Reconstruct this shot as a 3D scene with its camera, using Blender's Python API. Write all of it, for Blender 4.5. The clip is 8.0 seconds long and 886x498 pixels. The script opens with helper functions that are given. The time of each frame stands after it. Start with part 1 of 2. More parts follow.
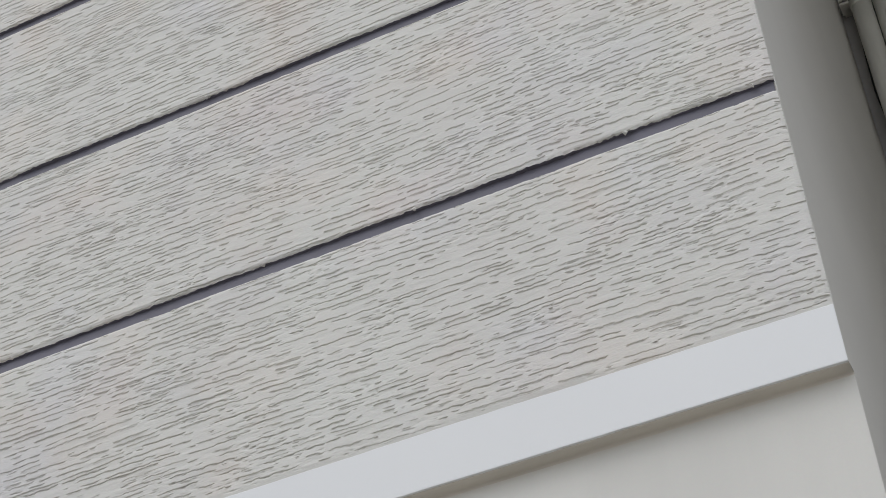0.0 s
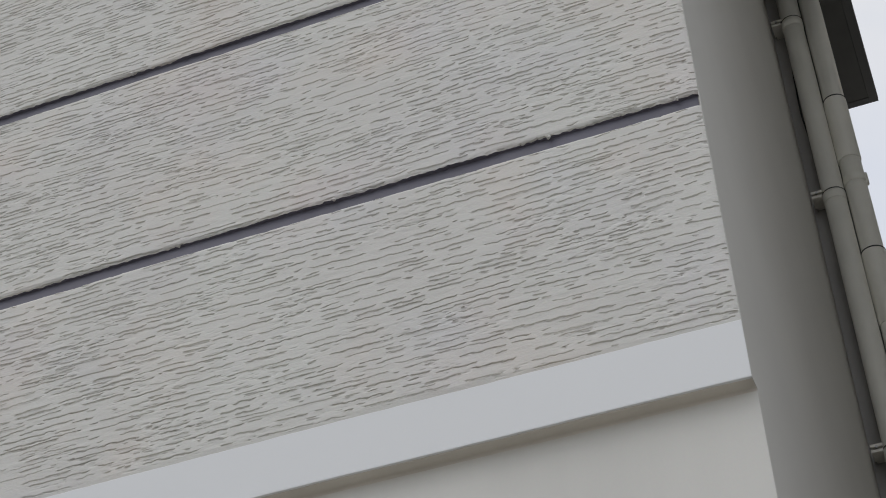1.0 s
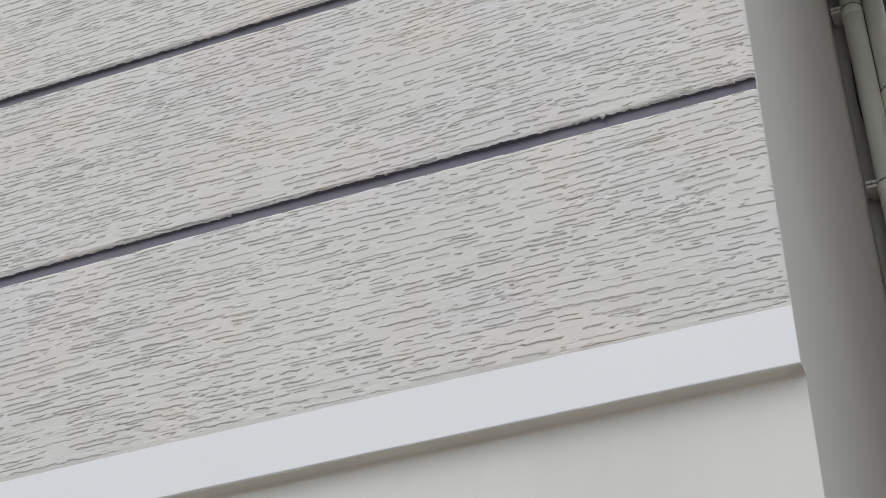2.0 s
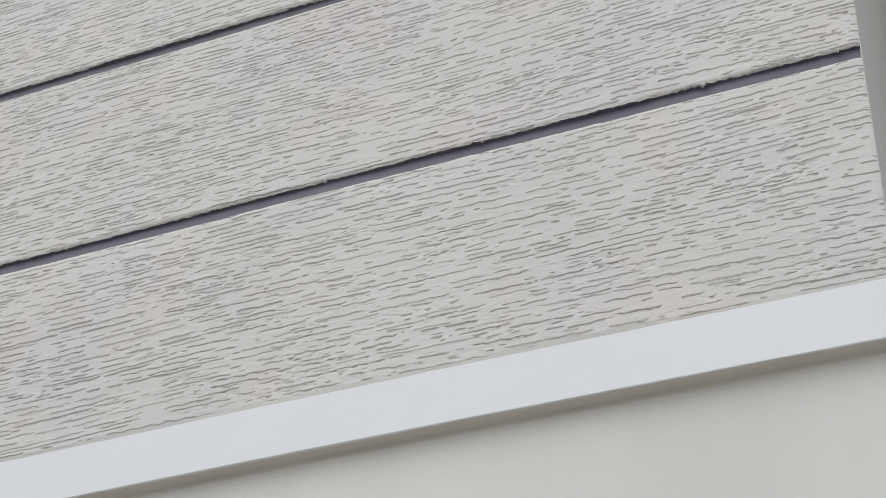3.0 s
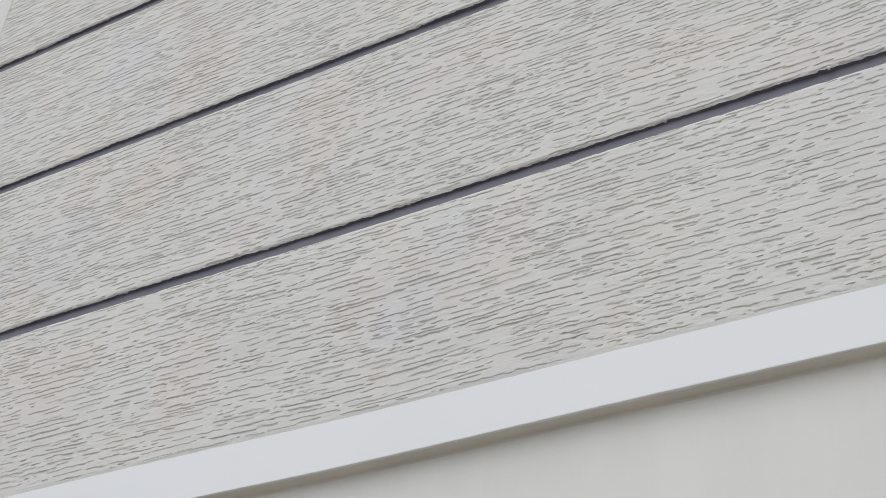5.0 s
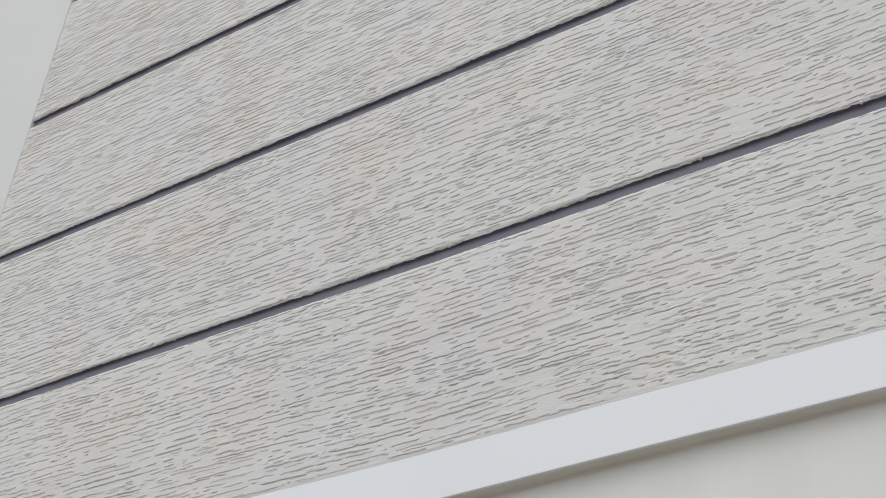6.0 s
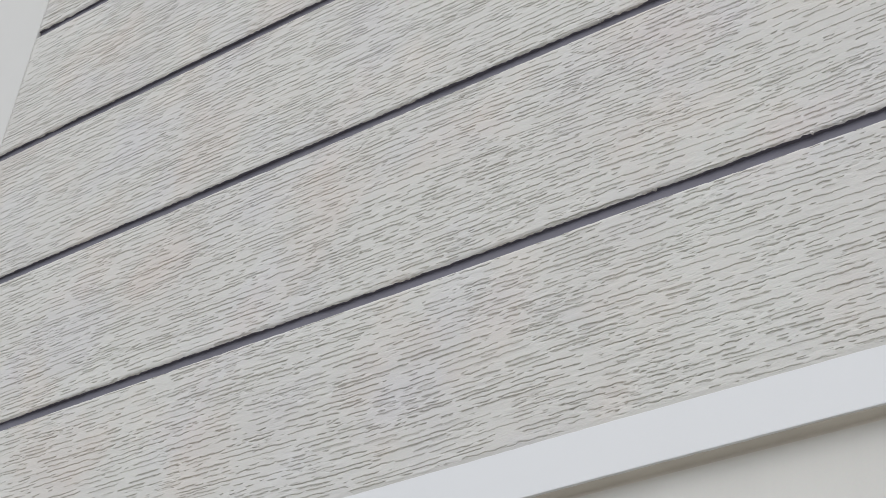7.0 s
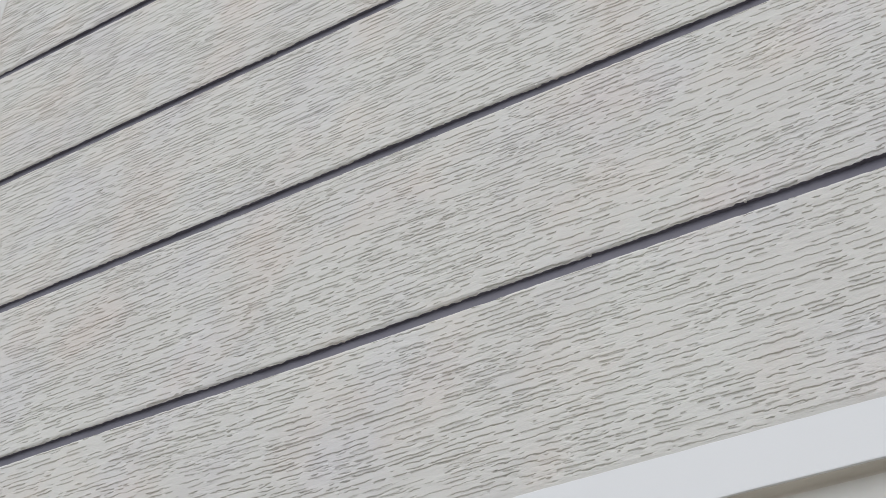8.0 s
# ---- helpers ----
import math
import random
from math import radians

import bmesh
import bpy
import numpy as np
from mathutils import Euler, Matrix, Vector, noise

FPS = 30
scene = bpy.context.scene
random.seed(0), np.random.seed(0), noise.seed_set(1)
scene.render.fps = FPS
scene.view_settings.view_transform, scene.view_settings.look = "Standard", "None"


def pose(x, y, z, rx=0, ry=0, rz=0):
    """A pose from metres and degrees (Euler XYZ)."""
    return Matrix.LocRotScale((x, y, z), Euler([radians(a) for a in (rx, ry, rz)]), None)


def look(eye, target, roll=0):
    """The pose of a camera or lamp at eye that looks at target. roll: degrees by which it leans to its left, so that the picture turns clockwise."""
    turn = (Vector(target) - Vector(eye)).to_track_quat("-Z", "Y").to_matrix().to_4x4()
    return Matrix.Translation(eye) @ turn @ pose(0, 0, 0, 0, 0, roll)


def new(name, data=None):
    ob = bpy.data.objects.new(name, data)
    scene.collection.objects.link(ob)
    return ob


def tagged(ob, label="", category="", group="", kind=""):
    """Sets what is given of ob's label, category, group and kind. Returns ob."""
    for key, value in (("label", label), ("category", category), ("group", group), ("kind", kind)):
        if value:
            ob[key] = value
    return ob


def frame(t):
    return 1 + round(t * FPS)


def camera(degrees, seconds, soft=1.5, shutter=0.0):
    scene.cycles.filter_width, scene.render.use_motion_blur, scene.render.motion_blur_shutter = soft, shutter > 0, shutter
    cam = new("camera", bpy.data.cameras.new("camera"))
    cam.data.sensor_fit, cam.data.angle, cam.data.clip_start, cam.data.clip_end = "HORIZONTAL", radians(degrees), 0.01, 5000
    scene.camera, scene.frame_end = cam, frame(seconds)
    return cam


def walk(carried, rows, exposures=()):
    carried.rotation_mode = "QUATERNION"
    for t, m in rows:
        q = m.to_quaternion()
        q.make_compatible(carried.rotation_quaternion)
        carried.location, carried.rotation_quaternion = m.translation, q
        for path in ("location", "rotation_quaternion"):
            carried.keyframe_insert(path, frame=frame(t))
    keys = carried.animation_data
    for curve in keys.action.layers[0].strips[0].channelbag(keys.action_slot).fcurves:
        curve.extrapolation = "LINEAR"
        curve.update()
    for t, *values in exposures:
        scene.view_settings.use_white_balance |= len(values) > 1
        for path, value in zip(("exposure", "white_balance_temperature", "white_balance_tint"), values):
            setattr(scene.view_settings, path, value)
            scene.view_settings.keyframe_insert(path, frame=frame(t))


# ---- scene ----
cam = camera(30.2, 8.0, soft=1.0)
PATH = [
    (0, (0.208, -1.628, 1.404), (-0.41, -0.198, 2.658), -4.4),
    (0.2, (0.206, -1.628, 1.4), (-0.353, -0.174, 2.654), -4.5),
    (0.5, (0.217, -1.615, 1.403), (-0.324, -0.154, 2.657), -3.9),
    (1, (0.218, -1.62, 1.401), (-0.318, -0.152, 2.648), -2.8),
    (2.5, (0.205, -1.613, 1.396), (-0.435, -0.162, 2.615), 1.8),
    (3, (0.182, -1.613, 1.39), (-0.505, -0.173, 2.597), 3.0),
    (3.5, (0.176, -1.598, 1.39), (-0.574, -0.178, 2.582), 4.3),
    (4, (0.162, -1.597, 1.385), (-0.68, -0.216, 2.561), 5.7),
    (4.5, (0.143, -1.588, 1.38), (-0.797, -0.256, 2.539), 7.1),
    (5, (0.126, -1.589, 1.381), (-0.905, -0.313, 2.524), 8.3),
    (5.2, (0.125, -1.596, 1.386), (-0.932, -0.338, 2.526), 8.6),
    (6.3, (0.177, -1.628, 1.403), (-0.895, -0.396, 2.557), 7.3),
    (6.5, (0.184, -1.628, 1.402), (-0.881, -0.395, 2.561), 7.0),
    (7, (0.197, -1.615, 1.405), (-0.849, -0.385, 2.584), 6.7),
    (7.5, (0.198, -1.607, 1.411), (-0.819, -0.376, 2.616), 6.4),
    (8, (0.215, -1.609, 1.427), (-0.762, -0.375, 2.661), 6.0),
]
EXPOSURES = [(0.0, -0.02), (0.2, -0.28), (0.5, -0.36), (1.2, -0.36), (2.0, 0.10), (2.5, 0.12), (8.0, 0.12)]
walk(cam, [(t, look(eye, target, roll)) for t, eye, target, roll in PATH], EXPOSURES)

# ---- light ----
world = bpy.data.worlds.new("overcast_sky")
scene.world = world
world.use_nodes = True
wt = world.node_tree
wt.nodes.clear()
SUN_ELEV, SUN_AZ = radians(58), radians(212)      # azimuth clockwise from +y
sky = wt.nodes.new("ShaderNodeTexSky")
sky.sky_type, sky.sun_disc = "NISHITA", False
sky.sun_elevation, sky.sun_rotation = SUN_ELEV, SUN_AZ
sky.air_density, sky.dust_density = 1.0, 3.0
coord = wt.nodes.new("ShaderNodeTexCoord")
cloud = wt.nodes.new("ShaderNodeTexNoise")
cloud.inputs["Scale"].default_value, cloud.inputs["Detail"].default_value, cloud.inputs["Roughness"].default_value = 3.2, 5, 0.55
ramp = wt.nodes.new("ShaderNodeValToRGB")
ramp.color_ramp.elements[0].position, ramp.color_ramp.elements[0].color = 0.34, (6.9, 7.7, 9.5, 1)
ramp.color_ramp.elements[1].position, ramp.color_ramp.elements[1].color = 0.62, (9.7, 9.7, 9.8, 1)
mixs = wt.nodes.new("ShaderNodeMix")
mixs.data_type = "RGBA"
mixs.inputs["Factor"].default_value = 0.88
bg = wt.nodes.new("ShaderNodeBackground")
bg.inputs["Strength"].default_value = 0.115
wo = wt.nodes.new("ShaderNodeOutputWorld")
wt.links.new(coord.outputs["Generated"], cloud.inputs["Vector"])
wt.links.new(cloud.outputs["Fac"], ramp.inputs["Fac"])
wt.links.new(sky.outputs["Color"], mixs.inputs["A"])
wt.links.new(ramp.outputs["Color"], mixs.inputs["B"])
wt.links.new(mixs.outputs["Result"], bg.inputs["Color"])
wt.links.new(bg.outputs["Background"], wo.inputs["Surface"])

sun_data = bpy.data.lights.new("sun", "SUN")
sun_data.energy, sun_data.angle, sun_data.color = 0.70, radians(50), (1.0, 0.97, 0.93)
sun = new("sun", sun_data)
sun_from = Vector((math.sin(SUN_AZ) * math.cos(SUN_ELEV), math.cos(SUN_AZ) * math.cos(SUN_ELEV), math.sin(SUN_ELEV)))
sun.matrix_world = look(sun_from * 30, (0, 0, 0))


# ---- materials ----
def painted(name, base, rough=0.6, mottle=0.06, mottle_scale=2.5, grain=600.0, bump=0.15, bump_dist=0.0006, tint=None, streak=0.0, metal=0.0, drag=1.0, blush=0.0):
    """Paint on a mineral or plastic ground: broad mottling, fine grain, an optional run of vertical streaks."""
    m = bpy.data.materials.new(name)
    m.use_nodes = True
    nt = m.node_tree
    bsdf = nt.nodes["Principled BSDF"]
    bsdf.inputs["Roughness"].default_value, bsdf.inputs["Metallic"].default_value = rough, metal
    tc = nt.nodes.new("ShaderNodeTexCoord")
    big = nt.nodes.new("ShaderNodeTexNoise")
    big.inputs["Scale"].default_value, big.inputs["Detail"].default_value = mottle_scale, 6
    nt.links.new(tc.outputs["Object"], big.inputs["Vector"])
    cr = nt.nodes.new("ShaderNodeValToRGB")
    lo = tint or tuple(c * (1 - mottle) for c in base)
    hi = tuple(min(1, c * (1 + mottle * 0.6)) for c in base)
    cr.color_ramp.elements[0].position, cr.color_ramp.elements[0].color = 0.32, (*lo, 1)
    cr.color_ramp.elements[1].position, cr.color_ramp.elements[1].color = 0.66, (*hi, 1)
    nt.links.new(big.outputs["Fac"], cr.inputs["Fac"])
    colour = cr.outputs["Color"]
    small = nt.nodes.new("ShaderNodeTexNoise")
    small.inputs["Scale"].default_value, small.inputs["Detail"].default_value = grain, 3
    if drag != 1.0:
        dm = nt.nodes.new("ShaderNodeMapping")
        dm.inputs["Scale"].default_value = (1 / drag, 1, 1)
        nt.links.new(tc.outputs["Object"], dm.inputs["Vector"])
        nt.links.new(dm.outputs["Vector"], small.inputs["Vector"])
    else:
        nt.links.new(tc.outputs["Object"], small.inputs["Vector"])
    mul = nt.nodes.new("ShaderNodeMix")
    mul.data_type, mul.blend_type = "RGBA", "MULTIPLY"
    mul.inputs["Factor"].default_value = mottle
    nt.links.new(colour, mul.inputs["A"])
    nt.links.new(small.outputs["Color"], mul.inputs["B"])
    colour = mul.outputs["Result"]
    if streak:
        mp = nt.nodes.new("ShaderNodeMapping")
        mp.inputs["Scale"].default_value = (9, 9, 0.5)
        st = nt.nodes.new("ShaderNodeTexNoise")
        st.inputs["Scale"].default_value, st.inputs["Detail"].default_value = 1.6, 5
        sr = nt.nodes.new("ShaderNodeMapRange")
        sr.inputs["From Min"].default_value, sr.inputs["From Max"].default_value = 0.35, 0.7
        sr.inputs["To Min"].default_value, sr.inputs["To Max"].default_value = 1 - streak, 1.0
        nt.links.new(tc.outputs["Object"], mp.inputs["Vector"])
        nt.links.new(mp.outputs["Vector"], st.inputs["Vector"])
        nt.links.new(st.outputs["Fac"], sr.inputs["Value"])
        m2 = nt.nodes.new("ShaderNodeVectorMath")
        m2.operation = "SCALE"
        nt.links.new(colour, m2.inputs[0])
        nt.links.new(sr.outputs["Result"], m2.inputs["Scale"])
        colour = m2.outputs["Vector"]
    if blush:                                         # faint rosy and bluish stains in separate patches
        for seed, shade in ((0.0, (1.03, 0.975, 0.955, 1)), (7.3, (0.985, 0.985, 1.035, 1))):
            sm = nt.nodes.new("ShaderNodeMapping")
            sm.inputs["Location"].default_value = (seed, seed, seed)
            sn = nt.nodes.new("ShaderNodeTexNoise")
            sn.inputs["Scale"].default_value, sn.inputs["Detail"].default_value = 4.5, 4
            sg = nt.nodes.new("ShaderNodeMapRange")
            sg.inputs["From Min"].default_value, sg.inputs["From Max"].default_value = 0.50, 0.70
            sg.inputs["To Max"].default_value = blush
            sc = nt.nodes.new("ShaderNodeMix")
            sc.data_type, sc.blend_type = "RGBA", "MULTIPLY"
            sc.inputs["B"].default_value = shade
            nt.links.new(tc.outputs["Object"], sm.inputs["Vector"])
            nt.links.new(sm.outputs["Vector"], sn.inputs["Vector"])
            nt.links.new(sn.outputs["Fac"], sg.inputs["Value"])
            nt.links.new(sg.outputs["Result"], sc.inputs["Factor"])
            nt.links.new(colour, sc.inputs["A"])
            colour = sc.outputs["Result"]
    nt.links.new(colour, bsdf.inputs["Base Color"])
    bp = nt.nodes.new("ShaderNodeBump")
    bp.inputs["Strength"].default_value, bp.inputs["Distance"].default_value = bump, bump_dist
    nt.links.new(small.outputs["Fac"], bp.inputs["Height"])
    nt.links.new(bp.outputs["Normal"], bsdf.inputs["Normal"])
    rr = nt.nodes.new("ShaderNodeMapRange")
    rr.inputs["To Min"].default_value, rr.inputs["To Max"].default_value = max(0.05, rough - 0.08), min(1, rough + 0.1)
    nt.links.new(big.outputs["Fac"], rr.inputs["Value"])
    nt.links.new(rr.outputs["Result"], bsdf.inputs["Roughness"])
    return m


M_TEXTURE = painted("textured_paint", (0.675, 0.668, 0.615), 0.68, 0.07, 3.6, 330, 0.5, 0.0010, tint=(0.668, 0.650, 0.602), drag=1.7, blush=1.0)
M_PLASTER = painted("smooth_plaster_paint", (0.735, 0.72, 0.66), 0.55, 0.05, 1.8, 260, 0.12, 0.0006, streak=0.05)
M_BAND = painted("white_band_paint", (0.806, 0.815, 0.804), 0.5, 0.025, 2.2, 300, 0.10, 0.0005)
M_GROOVE = painted("groove_paint", (0.15, 0.145, 0.178), 0.5, 0.12, 14, 500, 0.25, 0.0006)
# joint colour that also holds the shade under the panel lips
M_LIP_SHADE = painted("joint_lip_shade", (0.15, 0.142, 0.175), 0.8, 0.2, 30, 500, 0.3, 0.0008)
M_SIDE = painted("side_wall_paint", (0.63, 0.615, 0.57), 0.75, 0.04, 2.0, 220, 0.10, 0.0006)
# plaster browned to carry part of the shade under the band
M_UNDER_SHADE = painted("shaded_underside_plaster", (0.70, 0.655, 0.575), 0.7, 0.06, 9, 300, 0.3, 0.0008)
# darker than the side wall: the recess's shade is put into this colour
M_RECESS_SHADE = painted("recess_shade_paint", (0.38, 0.37, 0.35), 0.8, 0.10, 3, 200, 0.2, 0.0008)
M_TRIM = painted("trim_plaster_paint", (0.69, 0.685, 0.645), 0.7, 0.04, 2.5, 260, 0.12, 0.0006)
M_PIPE = painted("pipe_paint", (0.86, 0.85, 0.77), 0.45, 0.06, 9, 300, 0.06, 0.0004, streak=0.08)
M_CLAMP = painted("clamp_plastic", (0.78, 0.76, 0.70), 0.5, 0.08, 20, 400, 0.1, 0.0004)
# black that paints the gap shadows on the pipes and the slit beside them
M_GAP = painted("gap_shadow_black", (0.05, 0.05, 0.045), 0.7, 0.1, 30, 400, 0.1, 0.0004)
M_STEEL = painted("zinc_screw", (0.5, 0.5, 0.5), 0.35, 0.1, 60, 700, 0.1, 0.0003, metal=1.0)
M_SOFFIT = painted("dark_soffit_paint", (0.12, 0.118, 0.11), 0.6, 0.1, 4, 200, 0.15, 0.0006, streak=0.12)
M_SLAB = painted("slab_edge_paint", (0.12, 0.12, 0.116), 0.6, 0.1, 4, 200, 0.15, 0.0006)
M_GROUND = painted("concrete_paving", (0.25, 0.235, 0.21), 0.85, 0.18, 1.2, 90, 0.4, 0.002)


# ---- mesh helpers ----
def mesh_ob(name, bm, material, smooth=False):
    me = bpy.data.meshes.new(name)
    bm.to_mesh(me)
    bm.free()
    me.materials.append(material)
    if smooth:
        for p in me.polygons:
            p.use_smooth = True
    return new(name, me)


def part(name, bm, material, parent, label="", smooth=False):
    ob = mesh_ob(name, bm, material, smooth)
    ob.parent = parent
    ob.matrix_parent_inverse = parent.matrix_world.inverted()
    return tagged(ob, label)


def box(x0, x1, y0, y1, z0, z1, bevel=0.0, segments=2, bm=None):
    bm = bm or bmesh.new()
    made = bmesh.ops.create_cube(bm, size=1.0, matrix=Matrix.LocRotScale(((x0 + x1) / 2, (y0 + y1) / 2, (z0 + z1) / 2), None, (x1 - x0, y1 - y0, z1 - z0)))
    if bevel:
        edges = list({e for v in made["verts"] for e in v.link_edges})
        bmesh.ops.bevel(bm, geom=edges, offset=bevel, segments=segments, affect="EDGES", profile=0.5)
    return bm


def lathe(profile, x, y, n=40, bm=None):
    """A body of revolution about the upright axis at (x, y); profile: (radius, z) pairs from the bottom up."""
    bm = bm or bmesh.new()
    rings = []
    for r, z in profile:
        rings.append([bm.verts.new((x + r * math.cos(2 * math.pi * k / n), y + r * math.sin(2 * math.pi * k / n), z)) for k in range(n)])
    for a, b in zip(rings, rings[1:]):
        for k in range(n):
            bm.faces.new((a[k], a[(k + 1) % n], b[(k + 1) % n], b[k]))
    bm.faces.new(reversed(rings[0]))
    bm.faces.new(rings[-1])
    return bm


def empty(name, x=0, y=0, z=0):
    ob = new(name)
    ob.location = (x, y, z)
    bpy.context.view_layer.update()
    return ob


# ---- ground and wall masses ----
WALL_L, TRIM_X, TOP = -3.4, -2.552, 5.6
LIP, BAND_TOP, BAND_BOT = 2.9, 2.545, 2.464
PITCH, GROOVE = 0.398, 0.0225
BACK = 0.0080                     # depth of the grooves
LOW_Y, CORE_Y = 0.026, 0.047
EAVE_Z, EAVE_X, EAVE_Y = 4.863, 0.227, 2.33
INNER_Y = 1.70                   # inner corner of the recess

bm = bmesh.new()
bmesh.ops.create_grid(bm, x_segments=40, y_segments=40, size=400)
ground = tagged(mesh_ob("ground", bm, M_GROUND), "grey concrete paving in front of the house", "ground", kind="structure")

wall_front = tagged(mesh_ob("wall_front", box(WALL_L, -0.12, CORE_Y, 0.25, 0, TOP), M_PLASTER), "house front with textured panels, white band and plain plaster", "wall", kind="structure")
part("backing_coat", box(TRIM_X - 0.01, -0.0015, BACK + 0.0012, CORE_Y, BAND_BOT + 0.012, TOP), M_PLASTER, wall_front)
part("lower_coat", box(WALL_L, 0.0002, LOW_Y, CORE_Y + 0.001, 0, BAND_BOT + 0.002), M_PLASTER, wall_front, "plain cream plaster below the white band")


def sag(x, z):
    """The hand-set courses dip by a few millimetres in the middle of the wall, the lowest most."""
    return -np.exp(-((np.asarray(x) + 1.3) / 0.36) ** 2) * np.interp(z, (2.545, 2.9, 3.3), (0.0055, 0.0036, 0.0))


def run_along(profile, x0, x1, n=80):
    """A closed profile of (y, z) pairs drawn along the wall, following its dip."""
    bm = bmesh.new()
    rows = []
    for k in range(n + 1):
        x = x0 + (x1 - x0) * k / n
        rows.append([bm.verts.new((x, y, z + float(sag(x, z)))) for y, z in profile])
    m = len(profile)
    for a, b in zip(rows, rows[1:]):
        for j in range(m):
            bm.faces.new((a[j], b[j], b[(j + 1) % m], a[(j + 1) % m]))
    bm.faces.new(rows[0])
    bm.faces.new(reversed(rows[-1]))
    bmesh.ops.recalc_face_normals(bm, faces=bm.faces)
    return bm


def hand_drawn_band(x0, x1, y0, y1, z0, z1, seed):
    """A string course pulled by hand: its upper and lower edges waver by half a millimetre and are slightly rounded."""
    rng = random.Random(seed)
    bm = bmesh.new()
    rows = []
    n = 150
    slow = [rng.uniform(-1, 1) for _ in range(n // 8 + 3)]
    for k in range(n + 1):
        x = x0 + (x1 - x0) * k / n
        i, f = divmod(k / 8, 1)
        sway = slow[int(i)] * (1 - f) + slow[int(i) + 1] * f
        lo, hi = z0 + float(sag(x, z0)) + 0.0003 * sway + rng.uniform(-0.0002, 0.0002), z1 + float(sag(x, z1)) + 0.0006 * sway + rng.uniform(-0.0004, 0.0004)
        rows.append([bm.verts.new((x, y, z)) for y, z in ((y1, lo), (y0 + 0.0012, lo), (y0 + 0.0003, lo + 0.0004), (y0, lo + 0.0014), (y0, hi - 0.0009), (y0 + 0.0006, hi), (y1, hi))])
    for a, b in zip(rows, rows[1:]):
        for j in range(7):
            bm.faces.new((a[j], b[j], b[(j + 1) % 7], a[(j + 1) % 7]))
    bm.faces.new(rows[0])
    bm.faces.new(reversed(rows[-1]))
    bmesh.ops.recalc_face_normals(bm, faces=bm.faces)
    return bm


part("band", hand_drawn_band(TRIM_X, 0.0004, 0.0006, CORE_Y + 0.001, BAND_BOT, BAND_TOP + 0.0012, 4), M_BAND, wall_front, "smooth white painted string course")
COVE = 0.0040
under = [(LOW_Y + 0.002, BAND_BOT + 0.004), (0.0022, BAND_BOT + 0.0012), (0.0060, BAND_BOT - 0.0008), (0.0080, BAND_BOT - 0.0010)]
under += [(LOW_Y - COVE + COVE * math.sin(a), BAND_BOT - 0.0011 - COVE + COVE * math.cos(a)) for a in (0, 0.31, 0.63, 0.94, 1.26, 1.57)]
under += [(LOW_Y + 0.0002, BAND_BOT - 0.0065), (LOW_Y + 0.002, BAND_BOT - 0.0065)]
part("drip_strip", run_along(under, TRIM_X, 0.0002), M_UNDER_SHADE, wall_front, "plaster underside coved into the wall, shade in its brownish colour", smooth=True)
part("edge_trim", box(WALL_L, TRIM_X, -0.0015, CORE_Y, 0, TOP, 0.003), M_TRIM, wall_front, "smooth off-white plaster border")

wall_side = tagged(mesh_ob("wall_side", box(-0.12, 0.0009, CORE_Y, INNER_Y, 0, TOP), M_SIDE), "smooth grey painted return wall of the house", "wall", kind="structure")
part("corner_coat", box(-0.0004, 0.0009, 0.0030, CORE_Y, BAND_BOT - 0.0006, TOP), M_SIDE, wall_side)
part("corner_coat", box(-0.0002, 0.0009, LOW_Y + 0.0015, CORE_Y, 0, BAND_BOT - 0.001), M_SIDE, wall_side)
wall_rear = tagged(mesh_ob("wall_rear", box(-3.4, 0.122, INNER_Y, 2.36, 0, TOP), M_RECESS_SHADE), "wall behind the pipes, its grey darkened for the recess shade", "wall", kind="structure")

# added out of view to block sky, so the return wall darkens inwards
wall_unseen_blocker = tagged(mesh_ob("wall_unseen_blocker", box(0.68, 0.93, 0.2, 8.0, 0, 8.5), M_SIDE), "unseen plain grey wall added to shade the return wall", "wall", kind="structure")


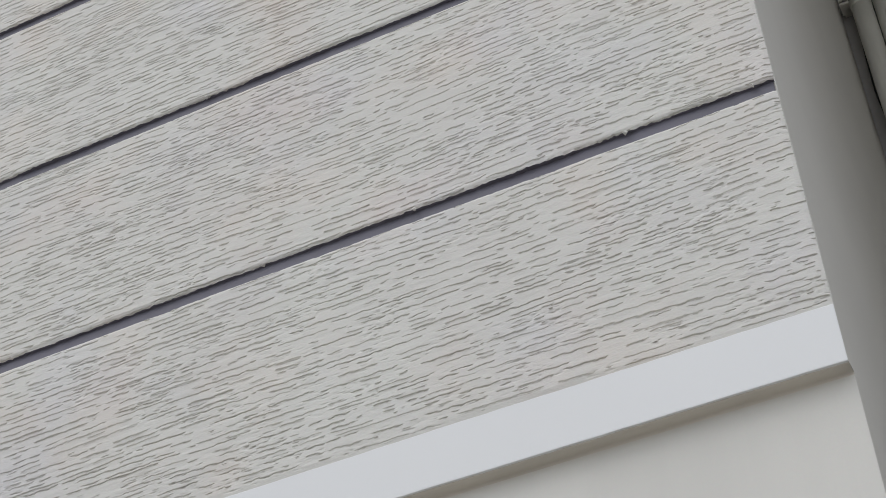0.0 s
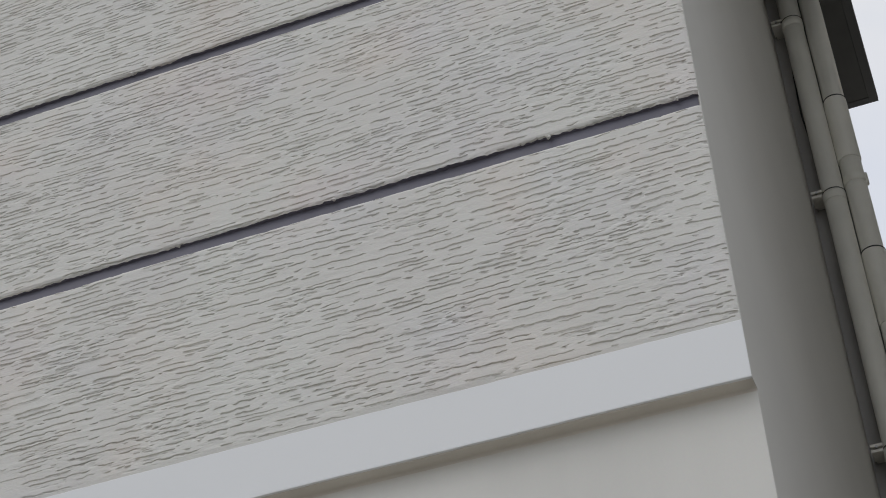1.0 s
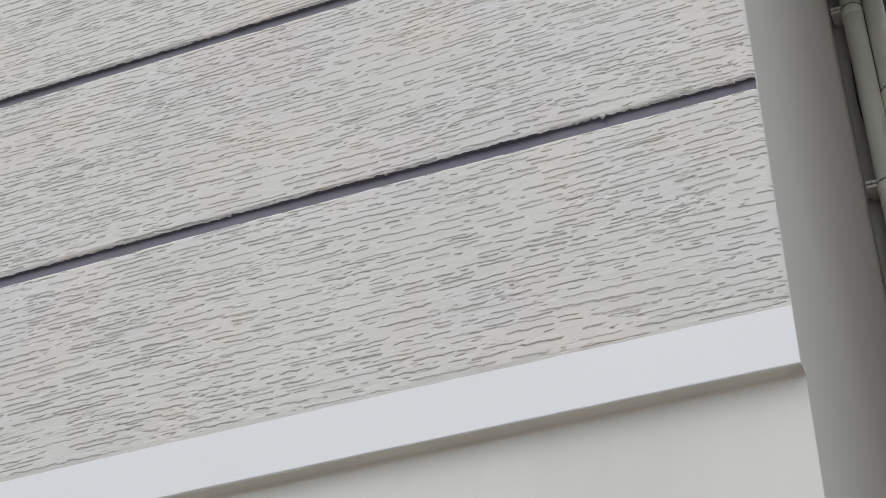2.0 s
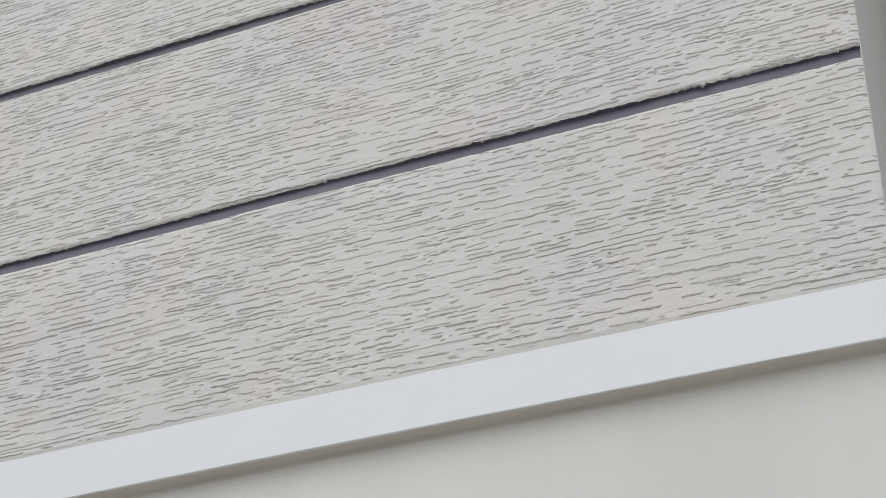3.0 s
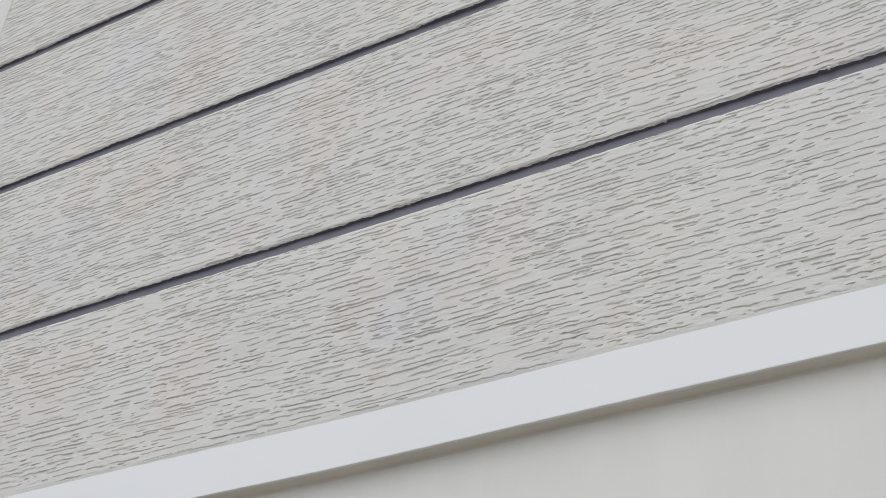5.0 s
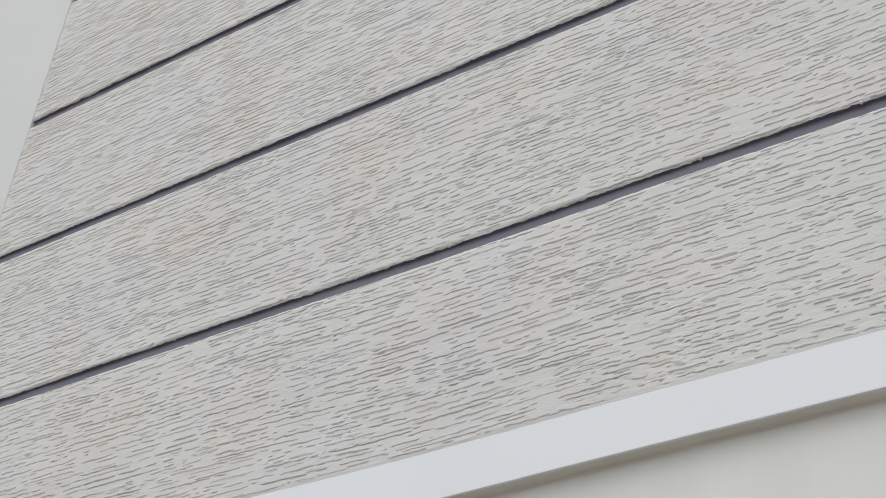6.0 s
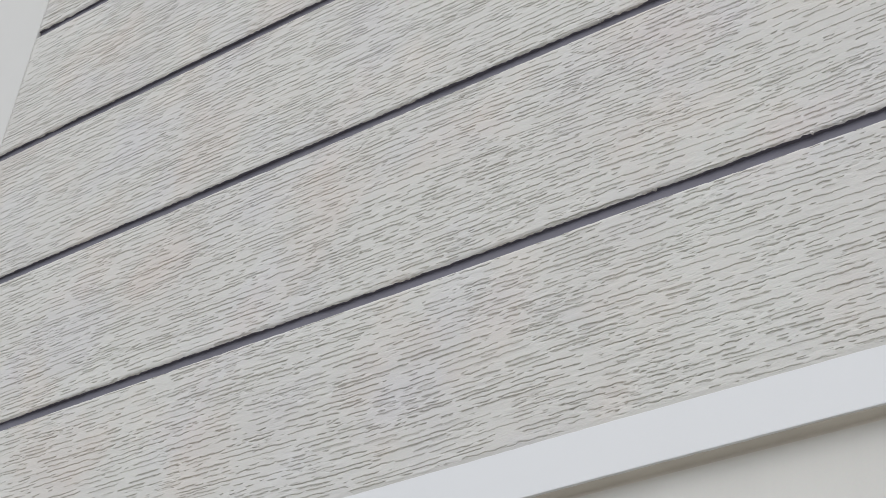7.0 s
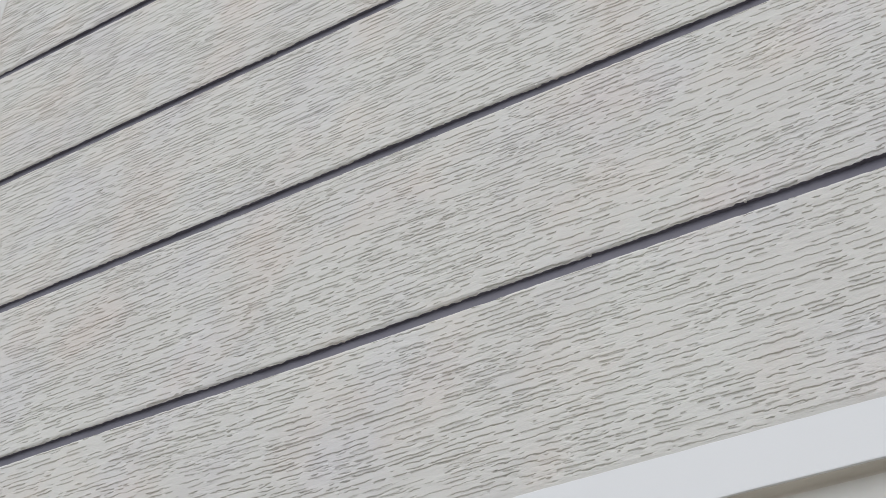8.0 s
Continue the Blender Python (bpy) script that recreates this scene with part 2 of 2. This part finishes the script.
# ---- textured panels ----
def textured_panel(z0, z1, dx, dz, seed):
    """A panel of dragged plaster: smooth paint torn by thin, nearly level grooves, with worn edges and a skirt that runs back to the wall."""
    rng = np.random.default_rng(seed)
    x0, x1 = TRIM_X - 0.0005, 0.0
    nx, nz = int(math.log(1 + 0.9 * (x1 - x0)) / (0.9 * dx)) + 2, int((z1 - z0) / dz) + 1
    xs = x1 - (np.exp(0.9 * np.linspace(math.log(1 + 0.9 * (x1 - x0)) / 0.9, 0, nx)) - 1) / 0.9
    zs = np.linspace(z0, z1, nz)
    sz = zs[1] - zs[0]

    def soft(cx, cz):
        """Smooth random field with cells of about cx by cz metres, from 0 to 1."""
        gx, gz = int((x1 - x0) / cx) + 3, int((z1 - z0) / cz) + 3
        g = rng.random((gz, gx))
        u, v = np.clip((xs - x0) / cx, 0, gx - 2), (zs - z0) / cz
        iu, iv = u.astype(int), v.astype(int)
        fu, fv = u - iu, v - iv
        fu, fv = fu * fu * (3 - 2 * fu), fv * fv * (3 - 2 * fv)
        a = g[np.ix_(iv, iu)] * (1 - fu) + g[np.ix_(iv, iu + 1)] * fu
        b = g[np.ix_(iv + 1, iu)] * (1 - fu) + g[np.ix_(iv + 1, iu + 1)] * fu
        return a * (1 - fv[:, None]) + b * fv[:, None]

    depth = np.zeros((nz, nx))
    burr = np.zeros((nz, nx))
    rough = soft(0.17, 0.06) * 0.55 + soft(0.06, 0.025) * 0.45
    count = int((x1 - x0) * (z1 - z0) / STROKE_AREA)
    lengths = np.clip(np.where(rng.random(count) < 0.72, rng.lognormal(math.log(0.046), 0.62, count), rng.uniform(0.005, 0.016, count)), 0.005, 0.22)
    lengths.sort()
    for long in lengths[::-1]:
        cx, cz = rng.uniform(x0, x1), rng.uniform(z0, z1)
        r = rough[min(nz - 1, int((cz - z0) / sz)), min(nx - 1, int(np.searchsorted(xs, cx)))]
        if rng.random() > 0.15 + 1.5 * r:
            continue
        tilt, bend = rng.normal(0.0, 0.012), rng.normal(0, 0.08)
        wob, fr, ph = rng.uniform(0.0003, 0.0009), rng.uniform(80, 240), rng.uniform(0, 6.3)

        def course(u):
            return cz + tilt * u + bend * u * u + wob * np.sin(u * fr + ph) + 0.5 * wob * np.sin(u * fr * 2.7 + 2 * ph)

        gap = max(2, int(round((0.0033 + 0.0034 * (1 - r)) * rng.uniform(0.65, 1.4) / sz)))
        probe = np.linspace(-long / 2, long / 2, int(long / 0.010) + 3)
        px = np.clip(np.searchsorted(xs, cx + probe), 0, nx - 1)
        pk = ((course(probe) - z0) / sz).astype(int)
        clash = sum((depth[max(0, k - gap):max(0, k + gap + 1), i] > 0.0004).any() for k, i in zip(pk, px))
        if clash > 0.10 * len(probe):
            continue
        i0, i1 = max(0, int(np.searchsorted(xs, cx - long / 2))), min(nx, int(np.searchsorted(xs, cx + long / 2)) + 1)
        spread = 0.0050 + abs(tilt) * long / 2 + abs(bend) * long * long / 4
        k0, k1 = max(0, int((cz - spread - z0) / sz)), min(nz, int((cz + spread - z0) / sz) + 2)
        if i1 - i0 < 2 or k1 - k0 < 2:
            continue
        u = xs[i0:i1] - cx
        # the drag line breaks into dashes of uneven length and swells and thins on the way
        cell = rng.uniform(0.012, 0.034)
        knots = rng.random(int(long / cell) + 4)
        torn = np.interp(u + long / 2, np.arange(len(knots)) * cell, knots)
        torn = np.clip((torn - (0.20 if long > 0.03 else 0.0)) * 9, 0, 1)
        swell = np.interp(u + long / 2, np.arange(len(knots) * 2) * cell * 0.5, rng.uniform(0.75, 1.2, len(knots) * 2))
        wide = max(rng.uniform(0.00042, 0.00082), 0.7 * sz) * swell
        deep = rng.choice((0.0012, 0.0022, 0.0032), p=(0.28, 0.42, 0.30)) * rng.uniform(0.8, 1.15)
        mid = course(u) + np.interp(u + long / 2, np.arange(int(long / 0.005) + 3) * 0.005, rng.normal(0, 0.00034, int(long / 0.005) + 3))
        along = np.clip((1 - (2 * np.abs(u) / long) ** 8) * 3, 0, 1) * torn
        v = (zs[k0:k1, None] - mid[None, :]) / np.maximum(wide * (0.6 + 0.4 * along), 0.6 * sz)[None, :]
        # an overhanging upper side, a sloping lower side with a raised burr
        prof = np.where(v > 0, np.clip((1.1 - v) * 5, 0, 1), np.clip((1.25 + v) * 1.9, 0, 1))
        d = depth[k0:k1, i0:i1]
        np.maximum(d, deep * along[None, :] * prof, out=d)
        np.maximum(burr[k0:k1, i0:i1], rng.uniform(0.0002, 0.0009) * along[None, :] * np.exp(-((v + 1.9) / 0.55) ** 2), out=burr[k0:k1, i0:i1])
    if z0 <= BAND_TOP:                                # the band's paint has filled the lowest strokes
        depth *= np.clip((zs - z0 - 0.003) / 0.006, 0, 1)[:, None]
    ys = depth - np.where(depth > 0.0002, 0, burr) + (soft(0.11, 0.05) - 0.5) * 0.0010 + (soft(0.02, 0.006) - 0.5) * 0.0006 * (0.4 + rough)
    ys = ys + np.clip(soft(0.007, 0.003) - 0.66, 0, 1) * 0.0050 * np.clip(soft(0.05, 0.03) * 3.2 - 1.5, 0, 1)
    # chipped lips along the joints
    X, Z = np.meshgrid(xs, zs)
    chip_lo = np.clip(soft(0.007, 0.5)[0] - 0.8, 0, 1) * 0.006 + (soft(0.03, 0.5)[0] - 0.5) * 0.0008 + (soft(0.0037, 0.5)[0] - 0.5) * 0.0012
    chip_hi = -np.clip(soft(0.012, 0.5)[0] - 0.8, 0, 1) * 0.006 + (soft(0.04, 0.5)[0] - 0.5) * 0.0006 + (soft(0.004, 0.5)[0] - 0.5) * 0.0005
    if z0 <= BAND_TOP:
        chip_lo = chip_lo * 0.15
    wl = np.clip(1 - (Z - z0) / 0.012, 0, 1)
    wh = np.clip(1 - (z1 - Z) / 0.012, 0, 1)
    Z = Z + wl * chip_lo[None, :] + wh * chip_hi[None, :]
    # neighbouring strokes lean together
    Z = Z + (soft(0.32, 0.13) - 0.5) * 0.012 * np.clip(np.minimum(Z - z0, z1 - Z) / 0.03, 0, 1)
    if z0 <= BAND_TOP:
        near = np.clip(1 - (zs - z0) / 0.008, 0, 1)[:, None]
        ys = ys * (1 - near) + 0.0011 * near
    else:                                             # the lower lip is rubbed round, more in some places than in others
        worn = 0.0005 + 0.0020 * soft(0.11, 0.5)[0][None, :] + 0.0030 * np.clip(soft(0.006, 0.002) - 0.25, 0, 1)
        ys = ys + worn * np.clip(1 - (zs - z0) / 0.006, 0, 1)[:, None] ** 1.5
    ys = ys + 0.0012 * np.clip(1 - (z1 - zs) / 0.004, 0, 1)[:, None] ** 2
    wr = np.clip(1 - (x1 - X) / 0.02, 0, 1)
    X = X + wr * ((soft(0.5, 0.012)[:, :1] - 0.5) * 0.0012)
    ys = ys + 0.002 * np.clip(1 - (x1 - xs) / 0.008, 0, 1)[None, :] ** 2

    Z = Z + sag(X, Z)
    front = np.stack([X, ys, Z], -1).reshape(-1, 3)
    idx = np.arange(nx * nz).reshape(nz, nx)
    loop = np.concatenate([idx[0, :-1], idx[:-1, -1], idx[-1, :0:-1], idx[:0:-1, 0]])
    skirt = front[loop].copy()
    skirt[:, 1] = BACK + 0.003
    verts = np.concatenate([front, skirt]).astype(np.float32)
    quads = np.stack([idx[:-1, :-1], idx[:-1, 1:], idx[1:, 1:], idx[1:, :-1]], -1).reshape(-1, 4)
    s = np.arange(len(loop)) + nx * nz
    side = np.stack([loop, s, np.roll(s, -1), np.roll(loop, -1)], -1)
    faces = np.concatenate([quads, side]).astype(np.int32)
    me = bpy.data.meshes.new("panel")
    me.vertices.add(len(verts))
    me.vertices.foreach_set("co", verts.ravel())
    me.loops.add(faces.size)
    me.loops.foreach_set("vertex_index", faces.ravel())
    me.polygons.add(len(faces))
    me.polygons.foreach_set("loop_start", np.arange(0, faces.size, 4, dtype=np.int32))
    me.update(calc_edges=True)
    me.validate()
    smooth = np.ones(len(faces), dtype=bool)
    smooth[len(quads):] = False
    drop = np.ptp(front[:, 1][quads], axis=1)
    smooth[:len(quads)] = drop < 0.0006
    me.polygons.foreach_set("use_smooth", smooth)
    me.materials.append(M_TEXTURE)
    me.materials.append(M_LIP_SHADE)
    lips = np.zeros(len(faces), dtype=np.int32)      # the panels' undersides take the joint colour, with their shade painted in
    lips[len(quads):len(quads) + nx - 1] = z0 > BAND_TOP
    me.polygons.foreach_set("material_index", lips)
    ob = new("panel", me)
    ob.parent = wall_front
    return ob


STROKE_AREA = 0.00009
lows = [BAND_TOP] + [LIP + GROOVE + k * PITCH for k in range(5)]
highs = [LIP + k * PITCH for k in range(5)] + [TOP]
DETAIL = [(0.0024, 0.00056), (0.0026, 0.0006), (0.0030, 0.00066), (0.0034, 0.0008), (0.005, 0.0015), (0.03, 0.01)]
for k, (a, b) in enumerate(zip(lows, highs)):
    textured_panel(a, b, *DETAIL[k], seed=11 + k)
for z in highs[:-1]:
    part("groove_liner", box(TRIM_X, -0.0025, BACK, BACK + 0.002, z - 0.009, z + GROOVE + 0.009), M_GROOVE, wall_front, "purplish grey painted joint")

crumbs = random.Random(5)
for x, z in ((-0.212, LIP + GROOVE - 0.001), (-0.536, LIP + GROOVE), (-0.03, LIP + GROOVE), (-0.9, LIP + PITCH + GROOVE)):
    bm = bmesh.new()
    bmesh.ops.create_icosphere(bm, subdivisions=2, radius=0.0030, matrix=pose(x, 0.001, z + float(sag(x, z))))
    for v in bm.verts:
        v.co += Vector((crumbs.uniform(-1, 1), crumbs.uniform(-1, 1), crumbs.uniform(-1, 1))) * 0.0011
    part("plaster_crumb", bm, M_TEXTURE, wall_front)


# ---- pipes on the recess wall ----
def drain_pipe(x, y, r, couplings, label):
    pipe = tagged(empty("drain_pipe", x, y, 0), label, "pipe", group="pipes in the recess")
    part("tube", lathe([(r, 0.0), (r, EAVE_Z)], x, y), M_PIPE, pipe, smooth=True)
    for z0, z1 in couplings:
        R = r + 0.0022
        part("coupling", lathe([(r - 0.001, z0), (R - 0.0006, z0), (R, z0 + 0.002), (R, z1 - 0.002), (R - 0.0006, z1), (r - 0.001, z1)], x, y), M_PIPE, pipe, smooth=True)
        # the rim's shadowed gap is drawn as a solid black ring
        part("joint_ring", lathe([(R - 0.004, z1 - 0.0005), (R + 0.0004, z1 - 0.0005), (R + 0.0004, z1 + 0.0028), (R - 0.004, z1 + 0.0028)], x, y), M_GAP, pipe, "black ring drawn as the shadowed gap at the coupling's rim", smooth=False)
    return pipe


def pipe_clamp(pipe, x, y, r, z, side):
    """A plastic ring round the pipe with a two-pronged spacer to the wall and a screw."""
    R = r + 0.0014
    b = z + 0.022
    ring = part("clamp", lathe([(r - 0.001, z - 0.016), (R - 0.0008, z - 0.0155), (R, z - 0.012), (R, z + 0.012), (r - 0.001, z + 0.012)], x, y), M_PIPE, pipe, "painted plastic pipe clamp", smooth=True)
    # shadow line above the clamp, again a solid black ring
    part("rim_gap", lathe([(r - 0.002, z + 0.0115), (R + 0.0004, z + 0.0115), (R + 0.0004, z + 0.0145), (r - 0.002, z + 0.0145)], x, y), M_GAP, ring)
    bx0, bx1 = sorted((x + side * (r - 0.002), x + side * (r + 0.026)))
    bm = box(bx0, bx1, y - 0.010, INNER_Y - 0.012, b + 0.001, b + 0.009, 0.0015)
    box(bx0, bx1, y - 0.010, INNER_Y - 0.012, b - 0.013, b - 0.005, 0.0015, bm=bm)
    box(bx0 + 0.004, bx1 - 0.004, y + 0.002, INNER_Y, b - 0.011, b + 0.007, 0.0015, bm=bm)
    part("spacer", bm, M_CLAMP, ring, "pale plastic spacer")
    bm = bmesh.new()
    bmesh.ops.create_cone(bm, cap_ends=True, segments=14, radius1=0.0035, radius2=0.003, depth=0.006, matrix=pose((bx0 + bx1) / 2, y - 0.012, b - 0.001, 90))
    part("screw", bm, M_STEEL, ring, "zinc screw head")


P1, P2 = (0.0605, 1.655, 0.0275), (0.1175, 1.665, 0.0270)
pipe_a = drain_pipe(*P1, [], "slim beige grey drain pipe clamped in the recess")
for z in (4.610, 3.998, 3.262, 2.5, 1.75, 1.0, 0.35):
    pipe_clamp(pipe_a, *P1, z, -1)
pipe_b = drain_pipe(*P2, [(4.107, 4.313), (3.60, 3.813), (2.3, 2.5), (1.0, 1.2)], "beige grey drain pipe with sleeve couplings")
for z in (4.040, 3.05, 1.95, 0.8):
    x, y, r = P2
    ring = part("clamp", lathe([(r - 0.001, z - 0.013), (r + 0.0014, z - 0.011), (r + 0.0018, z), (r + 0.0014, z + 0.011), (r - 0.001, z + 0.013)], x, y), M_PIPE, pipe_b, "painted pipe clamp", smooth=True)
    part("knuckle", box(x + r - 0.004, x + r + 0.006, y - 0.007, y + 0.007, z - 0.019, z + 0.019, 0.0049, 4), M_PIPE, ring)
    part("spacer", box(x - 0.01, x + 0.01, y + r - 0.002, INNER_Y, z - 0.01, z + 0.01, 0.001), M_CLAMP, ring)

# black tube added in place of the short dark slit left of the pipe
slit = bpy.data.curves.new("cable", "CURVE")
slit.dimensions, slit.bevel_depth, slit.bevel_resolution = "3D", 0.0022, 3
line = slit.splines.new("BEZIER")
run = ((0.050, EAVE_Z), (0.042, 4.60), (0.0315, 4.48), (0.0285, 4.395), (0.0270, 4.33), (0.036, 4.20), (0.048, 3.7), (0.048, 0.4))
line.bezier_points.add(len(run) - 1)
for p, (x, z) in zip(line.bezier_points, run):
    p.co, p.handle_left_type, p.handle_right_type = (x, INNER_Y - 0.008, z), "AUTO", "AUTO"
slit.materials.append(M_GAP)
tagged(new("cable", slit), "thin black tube added for the dark slit beside the drain pipe", "cable")


# ---- eave over the recess ----
eave = tagged(mesh_ob("eave", box(0.0, EAVE_X, 0.3, EAVE_Y, EAVE_Z, EAVE_Z + 0.14, 0.004), M_SLAB), "dark painted eave slab with a boxed soffit", "eave", kind="structure")
part("soffit_board", box(0.122, EAVE_X - 0.028, INNER_Y + 0.004, EAVE_Y - 0.028, EAVE_Z - 0.003, EAVE_Z + 0.01, 0.001), M_SOFFIT, eave, "dark recessed soffit board")
part("drip_edge", box(EAVE_X - 0.028, EAVE_X - 0.001, 0.304, EAVE_Y - 0.001, EAVE_Z - 0.005, EAVE_Z + 0.01, 0.001), M_SLAB, eave, "dark drip strip")
part("end_strip", box(0.122, EAVE_X - 0.028, EAVE_Y - 0.028, EAVE_Y - 0.001, EAVE_Z - 0.005, EAVE_Z + 0.01, 0.001), M_SLAB, eave, "dark drip strip")
roof = tagged(mesh_ob("roof", box(-3.5, 0.14, -0.02, 2.40, TOP, TOP + 0.16, 0.01), M_PLASTER), "flat plastered roof slab", "roof", kind="structure")
